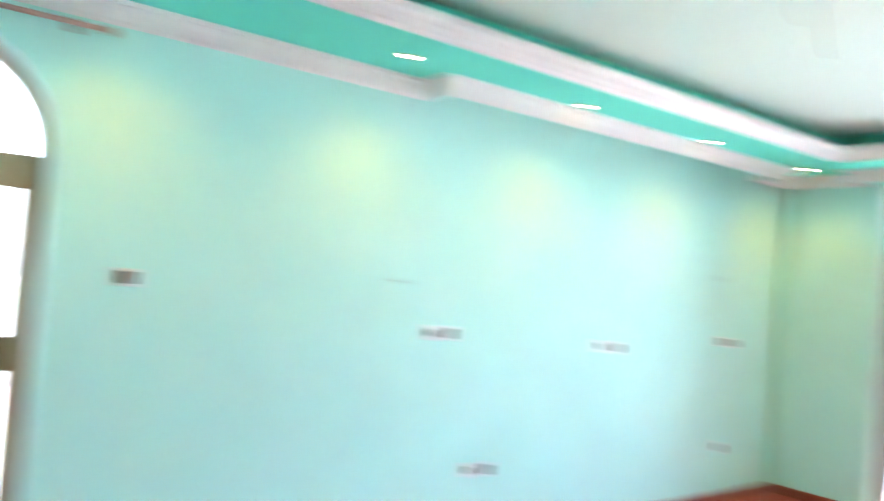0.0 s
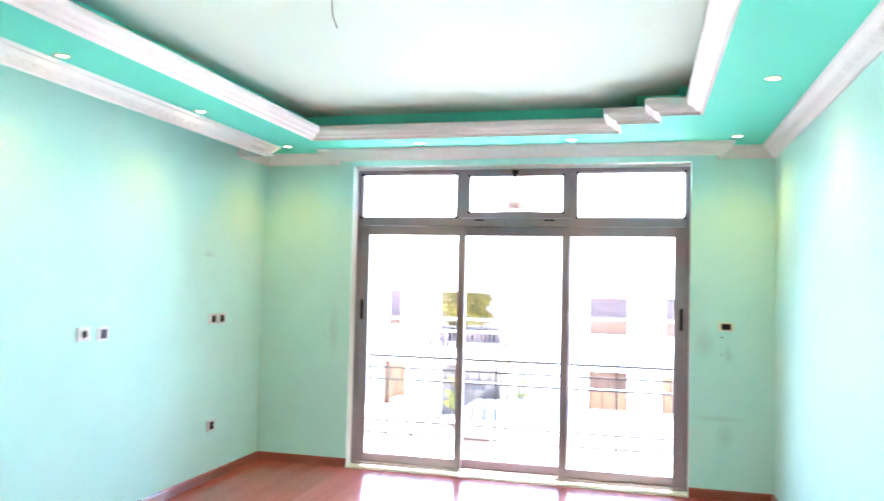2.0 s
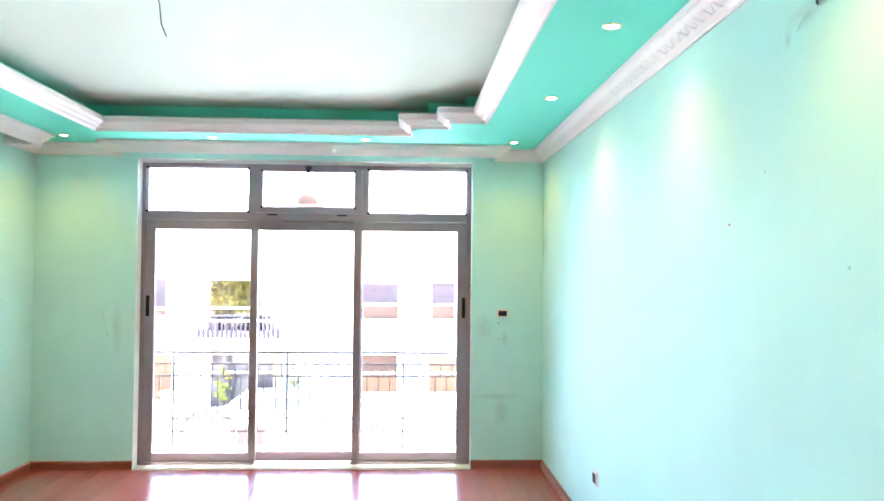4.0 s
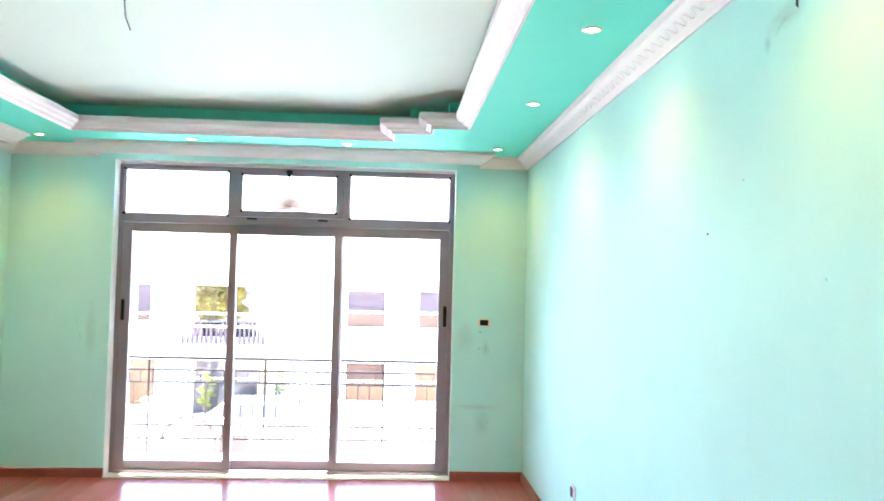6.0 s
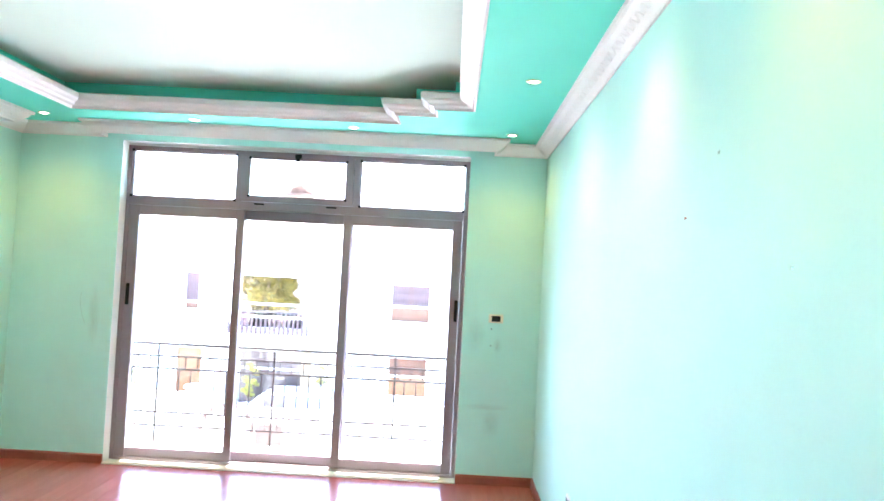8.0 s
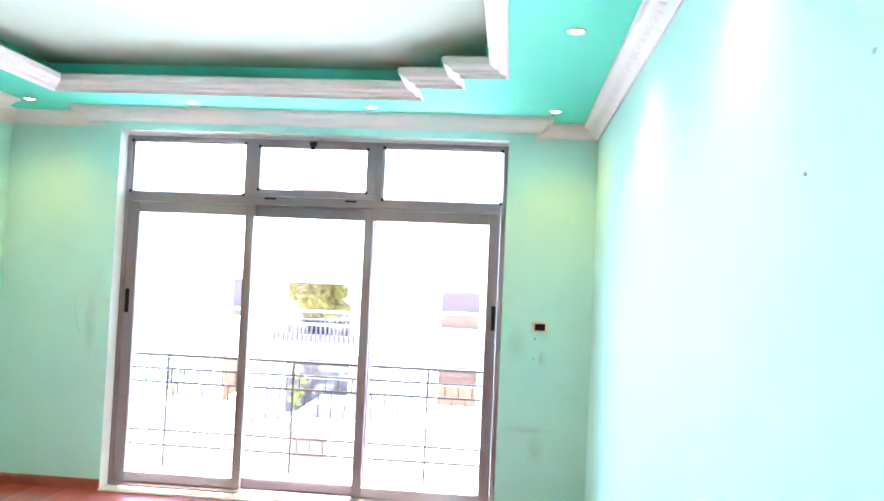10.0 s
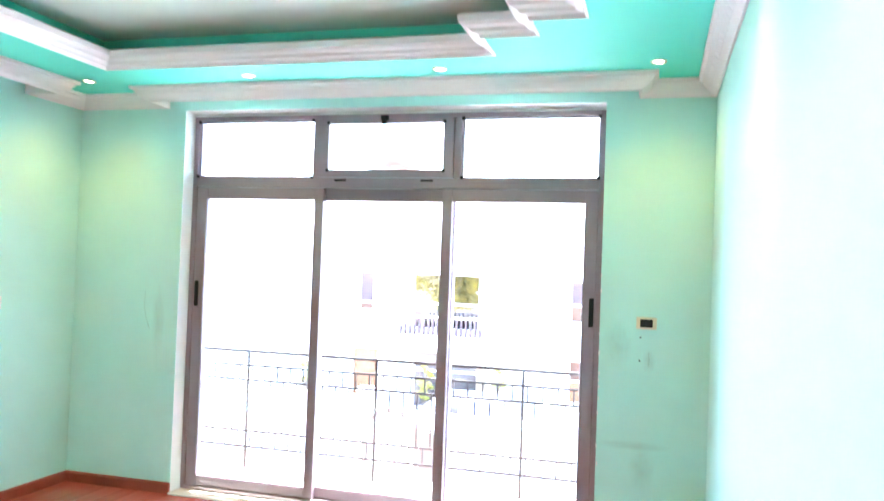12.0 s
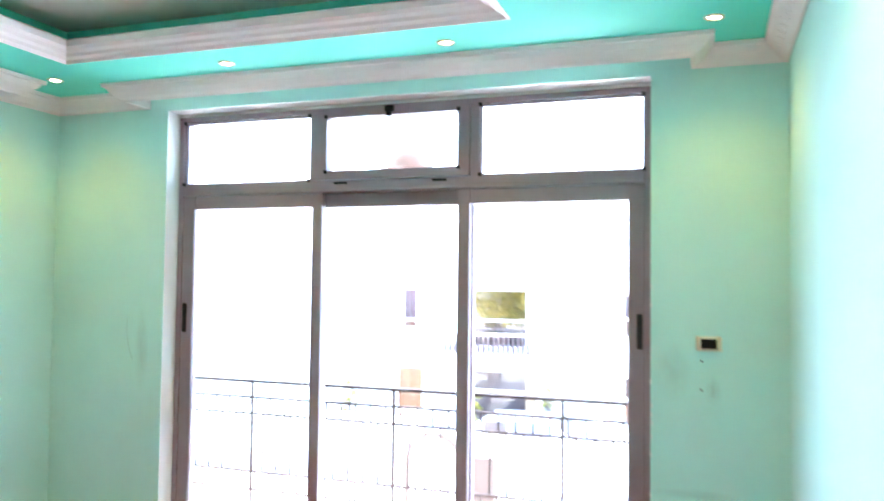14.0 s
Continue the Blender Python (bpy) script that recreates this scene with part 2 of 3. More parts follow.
# the tray in the ceiling, with two steps cut into one corner
TRAY = [(-1.367, -6.62), (1.493, -6.62), (1.493, -1.222), (1.248, -1.222), (1.248, -0.995), (0.981, -0.995), (0.981, -0.69), (-1.367, -0.69)]
RECESS = [tuple(p) for p in shifted(TRAY, -0.11)]
flat = lambda u, v, w: (u, v, w)
structure(part("ceiling_soffit", prism([rectangle(W, E, SOUTH, 0), TRAY], flat, SOFFIT, SLAB), TEAL), "teal painted dropped ceiling border with recessed lamps", "ceiling")
structure(part("ceiling_recess", prism([rectangle(W, E, SOUTH, 0), RECESS], flat, SLAB, TOP), TEAL), "teal sides of the recessed ceiling tray", "ceiling")
structure(part("ceiling", block(W, E, SOUTH, 0, TOP, TOP + 0.2), CEILING), "pale off-white flat ceiling inside the tray", "ceiling")
lip = [(0.0, 2.656), (0.012, 2.653), (0.020, 2.670), (0.048, 2.678), (0.060, 2.690), (0.086, 2.700), (0.101, 2.712), (0.105, 2.741), (0.09, 2.753), (0.0, 2.753)]
structure(part("trim_tray", sweep(lip, TRAY, True), PLASTER), "white stepped gypsum moulding round the ceiling tray", "moulding")

# one run of cornice: against the walls, and standing off from them as curtain pelmets
CROWN = [(0.0, 2.574), (0.012, 2.571), (0.018, 2.580), (0.040, 2.592), (0.070, 2.617), (0.086, 2.640), (0.101, 2.644), (0.105, 2.663), (0.0, 2.663)]
PEL_N, PEL_W = 0.195, 0.23
PEL_X0, PEL_X1 = -1.402, 1.68
WEST_GAP = (-0.525, -3.86)
run = [(E, SOUTH), (E, 0), (PEL_X1, 0), (PEL_X1, -PEL_N), (PEL_X0, -PEL_N), (PEL_X0, 0), (W, 0), (W, WEST_GAP[0]), (W + PEL_W, WEST_GAP[0]), (W + PEL_W, WEST_GAP[1]), (W, WEST_GAP[1]), (W, SOUTH)]
cornice = structure(part("cornice", sweep(CROWN, run), PLASTER), "white gypsum cornice that steps out into curtain pelmets", "cornice")


def scrolls(name, x, y0, y1, sign, parent):
    """A row of small embossed S-shaped leaves on the slope of a cornice: x is its wall side, sign the way it faces."""
    bm = bmesh.new()
    slope, out = Vector((sign * 0.77, 0, 0.64)), Vector((sign * 0.64, 0, -0.77))
    curl = [(-0.022, 0.004), (-0.032, -0.006), (-0.022, -0.019), (-0.006, -0.013), (0.006, 0.013), (0.022, 0.019), (0.032, 0.006), (0.022, -0.004)]
    y = y0
    while y > y1:
        centre = Vector((x + sign * 0.055, y, 2.6035)) - out * 0.001
        tube([centre + Vector((0, u, 0)) + slope * v for u, v in curl], [0.0015, 0.0022, 0.003, 0.0042, 0.0042, 0.003, 0.0022, 0.0015], 5, bm)
        tip = centre + Vector((0, -0.043, 0))
        tube([tip - slope * 0.018, tip - slope * 0.006, tip + slope * 0.008, tip + slope * 0.018], [0.001, 0.0036, 0.003, 0.001], 5, bm)
        y -= 0.086
    return tagged(part(name, bm, PLASTER, parent, "raised leaf scrolls"), kind="stuff")


scrolls("relief", E, -0.2, -6.5, -1, cornice)
scrolls("relief", W + PEL_W, -0.6, -3.8, 1, cornice)
scrolls("relief", W, -3.98, -5.55, 1, cornice)

# skirting
for name, path in (("baseboard_west", [(W, ARCH_Y + ARCH_R + 0.05), (W, 0), (DOOR_L, 0)]), ("baseboard_east", [(DOOR_R, 0), (E, 0), (E, SOUTH)])):
    structure(part(name, sweep([(0, 0.0), (0.016, 0.0), (0.016, 0.058), (0.010, 0.070), (0, 0.072)], path[::-1]), SKIRT), "red-brown wooden skirting board", "baseboard")

# ---- the sliding door ----
door = thing("door_1", (0.0012, 0.05, -0.006), "taupe aluminium sliding door of three leaves under three fixed lights", "sliding door", kind="structure")
door.scale = (1.009, 1.0, 1.006)
FY0, FY1 = 0.065, 0.165
part("jamb", block(-1.266, -1.232, FY0, FY1, 0.012, 2.528, 0.003), ALU, door)
part("jamb", block(1.447, 1.482, FY0, FY1, 0.012, 2.528, 0.003), ALU, door)
part("head", block(-1.231, 1.446, FY0, FY1, 2.497, 2.528, 0.003), ALU, door)
bar = part("transom", block(-1.231, 1.446, FY0, FY1, 2.052, 2.118, 0.003), ALU, door)
part("transom_lip", block(-1.231, 1.446, FY0 - 0.012, FY0 - 0.001, 2.058, 2.078, 0.002), ALU, bar)
part("threshold", block(-1.231, 1.446, FY0 - 0.01, FY1, 0.012, 0.040, 0.003), ALU, door)
for x0, x1 in ((-0.385, -0.338), (0.560, 0.608)):
    part("mullion", block(x0, x1, FY0 + 0.002, FY1 - 0.002, 2.119, 2.496, 0.003), ALU, door)


def light(x0, x1, z0, z1, y, parent, face=None):
    pane = part("pane", block(x0 - 0.006, x1 + 0.006, y, y + 0.006, z0 - 0.006, z1 + 0.006), GLASS, parent, "clear glass pane")
    pane.visible_shadow = False
    if face:
        for x, sx in ((x0, 1), (x1, -1)):
            for z, sz in ((z0, 1), (z1, -1)):
                cx, cz = x - sx * 0.006, z - sz * 0.006
                bm = block(cx - 0.010, cx + 0.010, face - 0.006, face - 0.0005, cz - 0.010, cz + 0.010, 0.004)
                part("corner_clip", bm, BLACK, parent, "black plastic corner clip")
    return pane


def beads(x0, x1, z0, z1, y0, y1, parent, w=0.012):
    for a0, a1, b0, b1 in ((x0, x1, z0, z0 + w), (x0, x1, z1 - w, z1), (x0, x0 + w, z0 + w + 0.001, z1 - w - 0.001), (x1 - w, x1, z0 + w + 0.001, z1 - w - 0.001)):
        part("glazing_bead", block(a0, a1, y0, y1, b0, b1, 0.002), ALU, parent)


for x0, x1 in ((-1.230, -0.386), (0.609, 1.445)):
    beads(x0, x1, 2.1195, 2.4955, 0.085, 0.110, door, 0.010)
    light(x0 + 0.010, x1 - 0.010, 2.1295, 2.4855, 0.112, door, FY0)
sash = part("vent_sash", prism([rectangle(-0.336, 0.558, 2.121, 2.494), rectangle(-0.270, 0.493, 2.170, 2.466)], lambda u, v, w: (u, w, v), 0.045, 0.11), ALU, door, "top-hung taupe vent sash")
light(-0.270, 0.493, 2.170, 2.466, 0.085, sash, 0.045)
latch = part("latch", block(0.085, 0.135, 0.022, 0.044, 2.478, 2.512, 0.005), BLACK, sash, "black window latch")
bm = bmesh.new()
cuboid(bm, 0.098, 0.122, 0.010, 0.043, 2.452, 2.477, 0.004)
part("latch_handle", bm, BLACK, sash, "black latch handle")
for x in (-0.19, 0.39):
    part("drain_cap", block(x - 0.04, x + 0.04, FY0 - 0.006, FY0 - 0.0005, 2.096, 2.108, 0.002), BLACK, door, "small black drain cap")


def leaf(x0, x1, gx0, gx1, y0, y1, top, label, handle=None):
    """One sliding leaf: stiles, rails, pane and flush handle."""
    ob = part("leaf", block(x0, gx0, y0, y1, 0.040, top, 0.004), ALU, door, label)
    part("stile", block(gx1, x1, y0, y1, 0.040, top, 0.004), ALU, ob)
    part("rail", block(gx0, gx1, y0 + 0.003, y1 - 0.003, 1.972, top, 0.004), ALU, ob)
    part("rail", block(gx0, gx1, y0 + 0.003, y1 - 0.003, 0.040, 0.115, 0.004), ALU, ob)
    light(gx0, gx1, 0.115, 1.972, (y0 + y1) / 2, ob)
    beads(gx0 - 0.013, gx1 + 0.013, 0.102, 1.985, y0 - 0.005, y0 - 0.0006, ob, 0.010)
    if handle:
        bm = block(handle - 0.014, handle + 0.014, y0 - 0.008, y0 - 0.0005, 1.245, 1.415, 0.004)
        cuboid(bm, handle - 0.006, handle + 0.006, y0 - 0.012, y0 - 0.007, 1.26, 1.40, 0.002)
        part("handle", bm, BLACK, ob, "black flush pull handle")
    return ob


leaf(-1.231, -0.305, -1.150, -0.368, 0.070, 0.108, 2.050, "sliding leaf in taupe aluminium", -1.205)
leaf(-0.372, 0.570, -0.309, 0.500, 0.114, 0.152, 2.0515, "middle sliding leaf set on the rear track")
leaf(0.492, 1.446, 0.558, 1.367, 0.070, 0.108, 2.050, "sliding leaf in taupe aluminium", 1.423)
structure(part("trim_head", block(DOOR_L + 0.001, DOOR_R - 0.001, 0.125, 0.23, 2.539, DOOR_T - 0.001, 0.002), REVEAL), "white plaster filling above the sliding door frame", "plaster filling")
structure(part("door_sill", block(DOOR_L + 0.001, DOOR_R - 0.001, -0.028, 0.235, 0.0, 0.010, 0.003), STONE), "pale marble strip under the sliding door", "door sill")

# ---- the arched door in the west wall ----
adoor = thing("door_2", (0, 0, 0), "aluminium arched door toned tan for yellow lamplight, with a half-round light above", "arched door", kind="structure")


def ring_arch(r):
    return [(ARCH_Y + r * math.cos(t), ARCH_Z + r * math.sin(t)) for t in [math.pi * k / 24 for k in range(25)]]


side = lambda u, v, w: (w, u, v)
R1 = ARCH_R - 0.002
part("frame", prism([[(ARCH_Y - R1, 0.022), (ARCH_Y + R1, 0.022)] + ring_arch(R1), [(ARCH_Y - R1 + 0.05, 0.09), (ARCH_Y + R1 - 0.05, 0.09)] + ring_arch(R1 - 0.05)], side, W - 0.18, W - 0.11), LAMPLIT_ALU, adoor)
part("transom", block(W - 0.175, W - 0.115, ARCH_Y - R1 + 0.051, ARCH_Y + R1 - 0.051, 1.837, 1.977, 0.003), LAMPLIT_ALU, adoor)
for s in (-1, 1):
    part("stile", block(W - 0.165, W - 0.12, min(s * 0.385, s * 0.430) + ARCH_Y, max(s * 0.385, s * 0.430) + ARCH_Y, 0.091, 1.836, 0.003), LAMPLIT_ALU, adoor)
part("mid_rail", block(W - 0.165, W - 0.12, ARCH_Y - 0.384, ARCH_Y + 0.384, 1.073, 1.215, 0.003), ORANGE, adoor, "brown timber middle rail")
for z0, z1, r in ((0.091, 1.072, 0), (1.216, 1.836, 0)):
    pane = part("pane", block(W - 0.146, W - 0.14, ARCH_Y - 0.384, ARCH_Y + 0.384, z0, z1), GLASS, adoor, "clear glass pane")
    pane.visible_shadow = False
pane = part("pane", prism([[(ARCH_Y - 0.430, 1.978), (ARCH_Y + 0.430, 1.978)] + [p for p in ring_arch(0.430) if p[1] > 1.995]], side, W - 0.146, W - 0.14), GLASS, adoor, "half-round glass pane")
pane.visible_shadow = False


# ---- curtain rod above the arched door ----
ROD = material("pinkish_brown_rod", (0.42, 0.25, 0.20), 0.4, vary=0.1, scale=6, bump=0.02)
rod = thing("curtain_rod", (W + 0.055, -6.22, 2.53), "pinkish brown curtain rod on brackets above the arched door", "curtain rod")
part("pole", tube([(0, -0.68, 0), (0, 0.62, 0)], 0.012, 12), ROD, rod)
for y, way in ((0.62, 1), (-0.68, -1)):
    part("finial", tube([(0, y, 0), (0, y + way * 0.012, 0), (0, y + way * 0.03, 0), (0, y + way * 0.05, 0), (0, y + way * 0.06, 0)], [0.012, 0.018, 0.024, 0.018, 0.006], 12), ROD, rod)
for y in (0.52, -0.58):
    bm = block(-0.0548, -0.047, y - 0.018, y + 0.018, -0.03, 0.03, 0.002)
    cuboid(bm, -0.047, 0.012, y - 0.006, y + 0.006, -0.022, -0.012, 0.002)
    part("bracket", bm, ROD, rod)


# ---- recessed lamps ----
def downlight(x, y):
    ob = thing("downlight", (x, y, SOFFIT), "small round recessed ceiling lamp, lit, in a thin metal ring", "ceiling lamp", "recessed lamps of the ceiling border")
    part("ring", lathe([(0.027, 0.0), (0.028, -0.004), (0.032, -0.007), (0.039, -0.005), (0.042, -0.0005), (0.041, 0.0)], 24), TRIM, ob, "thin metal ring")
    part("lens", lathe([(0.001, -0.0055), (0.017, -0.005), (0.026, -0.002), (0.026, 0.0)], 20), LAMP, ob, "glowing frosted lens")
    return ob


lamps = [(-1.692, -0.437), (-0.563, -0.449), (0.617, -0.452), (1.783, -0.453), (-1.695, -1.745), (-1.696, -3.013), (-1.70, -4.274), (-1.70, -5.53), (-1.70, -6.79), (1.782, -2.015), (1.784, -3.36), (1.784, -4.70), (1.784, -6.05)]
beam = bpy.data.lights.new("lamp_beam", "SPOT")
beam.energy, beam.color, beam.spot_size, beam.spot_blend, beam.shadow_soft_size = 0.76, (1.0, 0.60, 0.12), radians(130), 1.0, 0.04
for x, y in lamps:
    downlight(x, y)
    ob = new("lamp_beam", beam)
    ob.location = (x, y, SOFFIT - 0.02)

# ---- the balcony ----
structure(part("balcony_floor", block(-3.2, 3.4, 0.236, 1.0, -0.25, -0.02), STONE), "pale stone balcony floor", "balcony")
structure(part("balcony_ceiling", block(-3.2, 3.4, 0.236, 1.05, 2.80, 2.95), FACADE), "white underside of the balcony above", "balcony")
structure(part("balcony_side_wall", block(-2.1, -1.86, 0.236, 1.05, -0.02, 2.80), PINK), "pale pink rendered wall at the end of the balcony", "wall")

RAIL_Y = 0.85
rail = thing("balcony_railing", (0, RAIL_Y, -0.02), "dark wrought iron balcony railing with squares and upright bars", "railing")


def bar_x(name, x0, x1, z, h, d):
    part(name, block(x0, x1, -d / 2, d / 2, z + 0.02 - h / 2, z + 0.02 + h / 2, 0.002), IRON, rail)


X0, X1 = -1.86, 3.3
bar_x("top_rail", X0, X1, 0.872, 0.022, 0.035)
for z in (0.763, 0.652, 0.262, 0.142):
    bar_x("cross_rail", X0, X1, z, 0.017, 0.016)
STEP = 0.1065


def upright(z0, z1, r):
    me = part("pattern", block(-r, r, -r, r, z0 + 0.02, z1 + 0.02), IRON)
    data = me.data
    bpy.data.objects.remove(me)
    return data


long_bar, short_bar, low_bar, post_bar = upright(0.269, 0.645, 0.0052), upright(0.659, 0.756, 0.0052), upright(0.149, 0.255, 0.0052), upright(-0.02, 0.858, 0.009)
k = 0
while X0 + 0.05 + k * STEP < X1:
    x = -0.155 + (k - 15) * STEP
    if X0 < x < X1:
        for name, data, dx in (("baluster", long_bar, 0.0), ("short_bar", short_bar, STEP / 2), ("short_bar", low_bar, STEP / 2)):
            if (name == "baluster" and (k - 15) % 10 == 0):
                continue
            ob = new(name, data)
            ob.parent, ob.location = rail, (x + dx, 0, 0)
    k += 1
for x in (-1.20, -0.155, 0.93, 1.99, 3.05):
    ob = new("post", post_bar)
    ob.parent, ob.location = rail, (x, 0, 0)

pendant = thing("balcony_pendant_lamp", (0.062, 0.525, 2.80), "pink dome shaped lamp hanging from the balcony ceiling", "pendant lamp")
part("rod", tube([(0, 0, 0), (0, 0, -0.40)], 0.004), PLATE, pendant)
part("collar", tube([(0, 0, -0.40), (0, 0, -0.455)], 0.008), BLACK, pendant, "dark collar above the shade")
part("ceiling_rose", lathe([(0.001, -0.03), (0.03, -0.028), (0.045, -0.008), (0.045, 0.0)], 20), PLATE, pendant)
part("shade", lathe([(0.010, -0.440), (0.048, -0.448), (0.090, -0.470), (0.124, -0.510), (0.138, -0.552), (0.140, -0.566), (0.196, -0.574), (0.200, -0.582), (0.136, -0.578), (0.118, -0.528), (0.07, -0.476), (0.01, -0.452)], 32), SHADE, pendant, "pink dome shade with a wide brim")

# ---- across the street ----
GROUND = -3.1
structure(part("ground", block(-400, 400, -400, 900, GROUND - 0.3, GROUND), CONCRETE), "pale dusty concrete ground", "ground")
FY = 16.0
house = thing("apartment_building", (0, FY, GROUND), "white rendered apartment building with balconies and tinted windows", "building")
HZ = -GROUND


LOWER = {BLINDPANE: BROWNPANE, BROWNPANE: ORANGE, PALEPANE: PALEPANE}
# x0, x1, z0, z1, height of the bar, upper pane
WINDOWS = [(-8.57, -7.89, 0.25, 1.37, 0.70, PALEPANE), (-6.22, -5.81, 0.34, 1.385, 0.545, BLINDPANE), (-4.64, -2.78, -0.10, 1.38, 0.578, MIRRORPANE), (-0.32, 0.766, 0.28, 1.32, 0.707, BLINDPANE),
           (1.73, 2.40, 0.28, 1.35, 0.707, BLINDPANE), (-4.55, -2.78, -3.0, -0.61, -1.25, DARKPANE), (-0.32, 0.766, -1.82, -0.736, -1.264, BROWNPANE), (1.66, 2.6, -1.82, -0.77, -1.264, ORANGE),
           (4.2, 5.2, 0.28, 1.33, 0.707, BLINDPANE)]
DOORS = [(-6.34, -5.62, -3.05, -0.70)]


def pierced(x0, x1, z0, z1, depth, gaps):
    """An upright wall of one depth with upright openings, made cell by cell between their edges."""
    xs = sorted({x0, x1} | {g[0] for g in gaps} | {g[1] for g in gaps})
    zs = sorted({z0, z1} | {g[2] for g in gaps} | {g[3] for g in gaps})
    solid = set()
    for i in range(len(xs) - 1):
        for k in range(len(zs) - 1):
            cx, cz = (xs[i] + xs[i + 1]) / 2, (zs[k] + zs[k + 1]) / 2
            if not any(g[0] < cx < g[1] and g[2] < cz < g[3] for g in gaps):
                solid.add((i, k))
    bm, known = bmesh.new(), {}

    def v(i, k, d):
        if (i, k, d) not in known:
            known[(i, k, d)] = bm.verts.new((xs[i], d * depth, zs[k]))
        return known[(i, k, d)]

    for i, k in sorted(solid):
        a, b, c, e = (i, k), (i + 1, k), (i + 1, k + 1), (i, k + 1)
        bm.faces.new([v(*p, 0) for p in (a, b, c, e)])
        bm.faces.new([v(*p, 1) for p in (e, c, b, a)])
        for other, p, q in (((i, k - 1), a, b), ((i + 1, k), b, c), ((i, k + 1), c, e), ((i - 1, k), e, a)):
            if other not in solid:
                bm.faces.new((v(*q, 0), v(*p, 0), v(*p, 1), v(*q, 1)))
    return bm


gaps = [(w[0], w[1], w[2] + HZ, w[3] + HZ) for w in WINDOWS] + [(d[0], d[1], d[2] + HZ, d[3] + HZ) for d in DOORS]
part("wall", pierced(-14, 14, 0.0, 6.2, 0.25, gaps), FACADE, house)
part("back_wall", block(-14, 14, 4.0, 4.2, 0, 6.2), FACADE, house)
roof = part("roof", block(-14.2, 14.2, -0.35, 4.4, 6.2, 6.45, 0.02), FACADE, house)
part("parapet", block(-14.1, 14.1, -0.25, -0.1, 6.45, 6.9, 0.02), FACADE, roof)
part("floor_band", block(-14, 14, -0.06, -0.001, 2.36, 2.52, 0.01), FACADE, house)
for x0, x1, z0, z1, zb, pane in WINDOWS:
    z0, z1, zb = z0 + HZ, z1 + HZ, zb + HZ
    win = part("window", prism([rectangle(x0, x1, z0, z1), rectangle(x0 + 0.012, x1 - 0.012, z0 + 0.012, zb - 0.032), rectangle(x0 + 0.012, x1 - 0.012, zb + 0.032, z1 - 0.012)], lambda u, v, w: (u, w, v), 0.09, 0.15), FACADE, house, "white window frame")
    part("pane", block(x0 + 0.008, x1 - 0.008, 0.11, 0.13, z0 + 0.008, zb), LOWER.get(pane, pane), win)
    if pane is BLINDPANE and x1 - x0 > 0.9:
        part("glazing_bar", block((x0 + x1) / 2 - 0.015, (x0 + x1) / 2 + 0.015, 0.098, 0.109, zb + 0.033, z1 - 0.013), BROWNPANE, win, "thin dark upright bar")
    part("pane", block(x0 + 0.008, x1 - 0.008, 0.11, 0.13, zb, z1 - 0.008), pane, win)
    part("window_sill", block(x0 - 0.05, x1 + 0.05, -0.05, 0.085, z0 - 0.06, z0 - 0.002, 0.01), FACADE, win)
part("pilaster", block(-2.77, -2.50, -0.07, -0.001, 0.0, HZ - 0.51, 0.01), OCHRE, house, "pale ochre pilaster under the balcony")
for x0, x1, z0, z1 in DOORS:
    d = part("entrance_door", block(x0 + 0.004, x1 - 0.004, 0.08, 0.14, z0 + HZ, z1 + HZ - 0.004, 0.005), ORANGE, house, "orange varnished wooden door")
    for j in range(4):
        part("door_panel", block(x0 + 0.10, x1 - 0.10, 0.066, 0.079, z0 + HZ + 0.12 + j * 0.52, z0 + HZ + 0.54 + j * 0.52, 0.006), ORANGE, d)
balcony = part("balcony", block(-5.18, -1.92, -1.1, -0.001, HZ - 0.50, HZ - 0.20, 0.02), FACADE, house, "white balcony slab")
part("balustrade_rail", block(-5.18, -1.92, -1.08, -0.98, HZ + 0.26, HZ + 0.31, 0.01), FACADE, balcony)
for x0, x1 in ((-5.18, -4.75), (-2.40, -1.92)):
    part("balustrade_pier", block(x0, x1, -1.08, -0.98, HZ - 0.20, HZ + 0.26, 0.01), PINK, balcony)
turned = lathe([(0.03, 0.0), (0.045, 0.05), (0.055, 0.14), (0.03, 0.26), (0.022, 0.36), (0.035, 0.44), (0.035, 0.46)], 10)
model = part("baluster", turned, BLINDPANE, balcony, "violet grey turned baluster")
model.location = (-4.62, -1.03, HZ - 0.20)
for j in range(1, 18):
    ob = new("baluster", model.data)
    ob.parent, ob.location = balcony, (-4.62 + j * 0.125, -1.03, HZ - 0.20)

# garden wall and gate before the building
gwall = thing("garden_wall", (0, 13.4, GROUND), "low white rendered garden wall with pillars", "garden wall")
part("wall", block(-12, -4.9, -0.1, 0.1, 0, 1.50, 0.02), FACADE, gwall)
part("wall", block(-0.4, 12, -0.1, 0.1, 0, 1.50, 0.02), FACADE, gwall)
part("low_wall", block(-4.72, -0.58, -0.1, 0.1, 0, 1.22, 0.02), FACADE, gwall)
for x in (-8, -4.9, -0.4, 3.5, 8):
    pil = part("pillar", block(x - 0.17, x + 0.17, -0.17, 0.17, 0, 1.62, 0.02), FACADE, gwall)
    part("pillar_cap", block(x - 0.22, x + 0.22, -0.22, 0.22, 1.62, 1.70, 0.02), FACADE, pil)


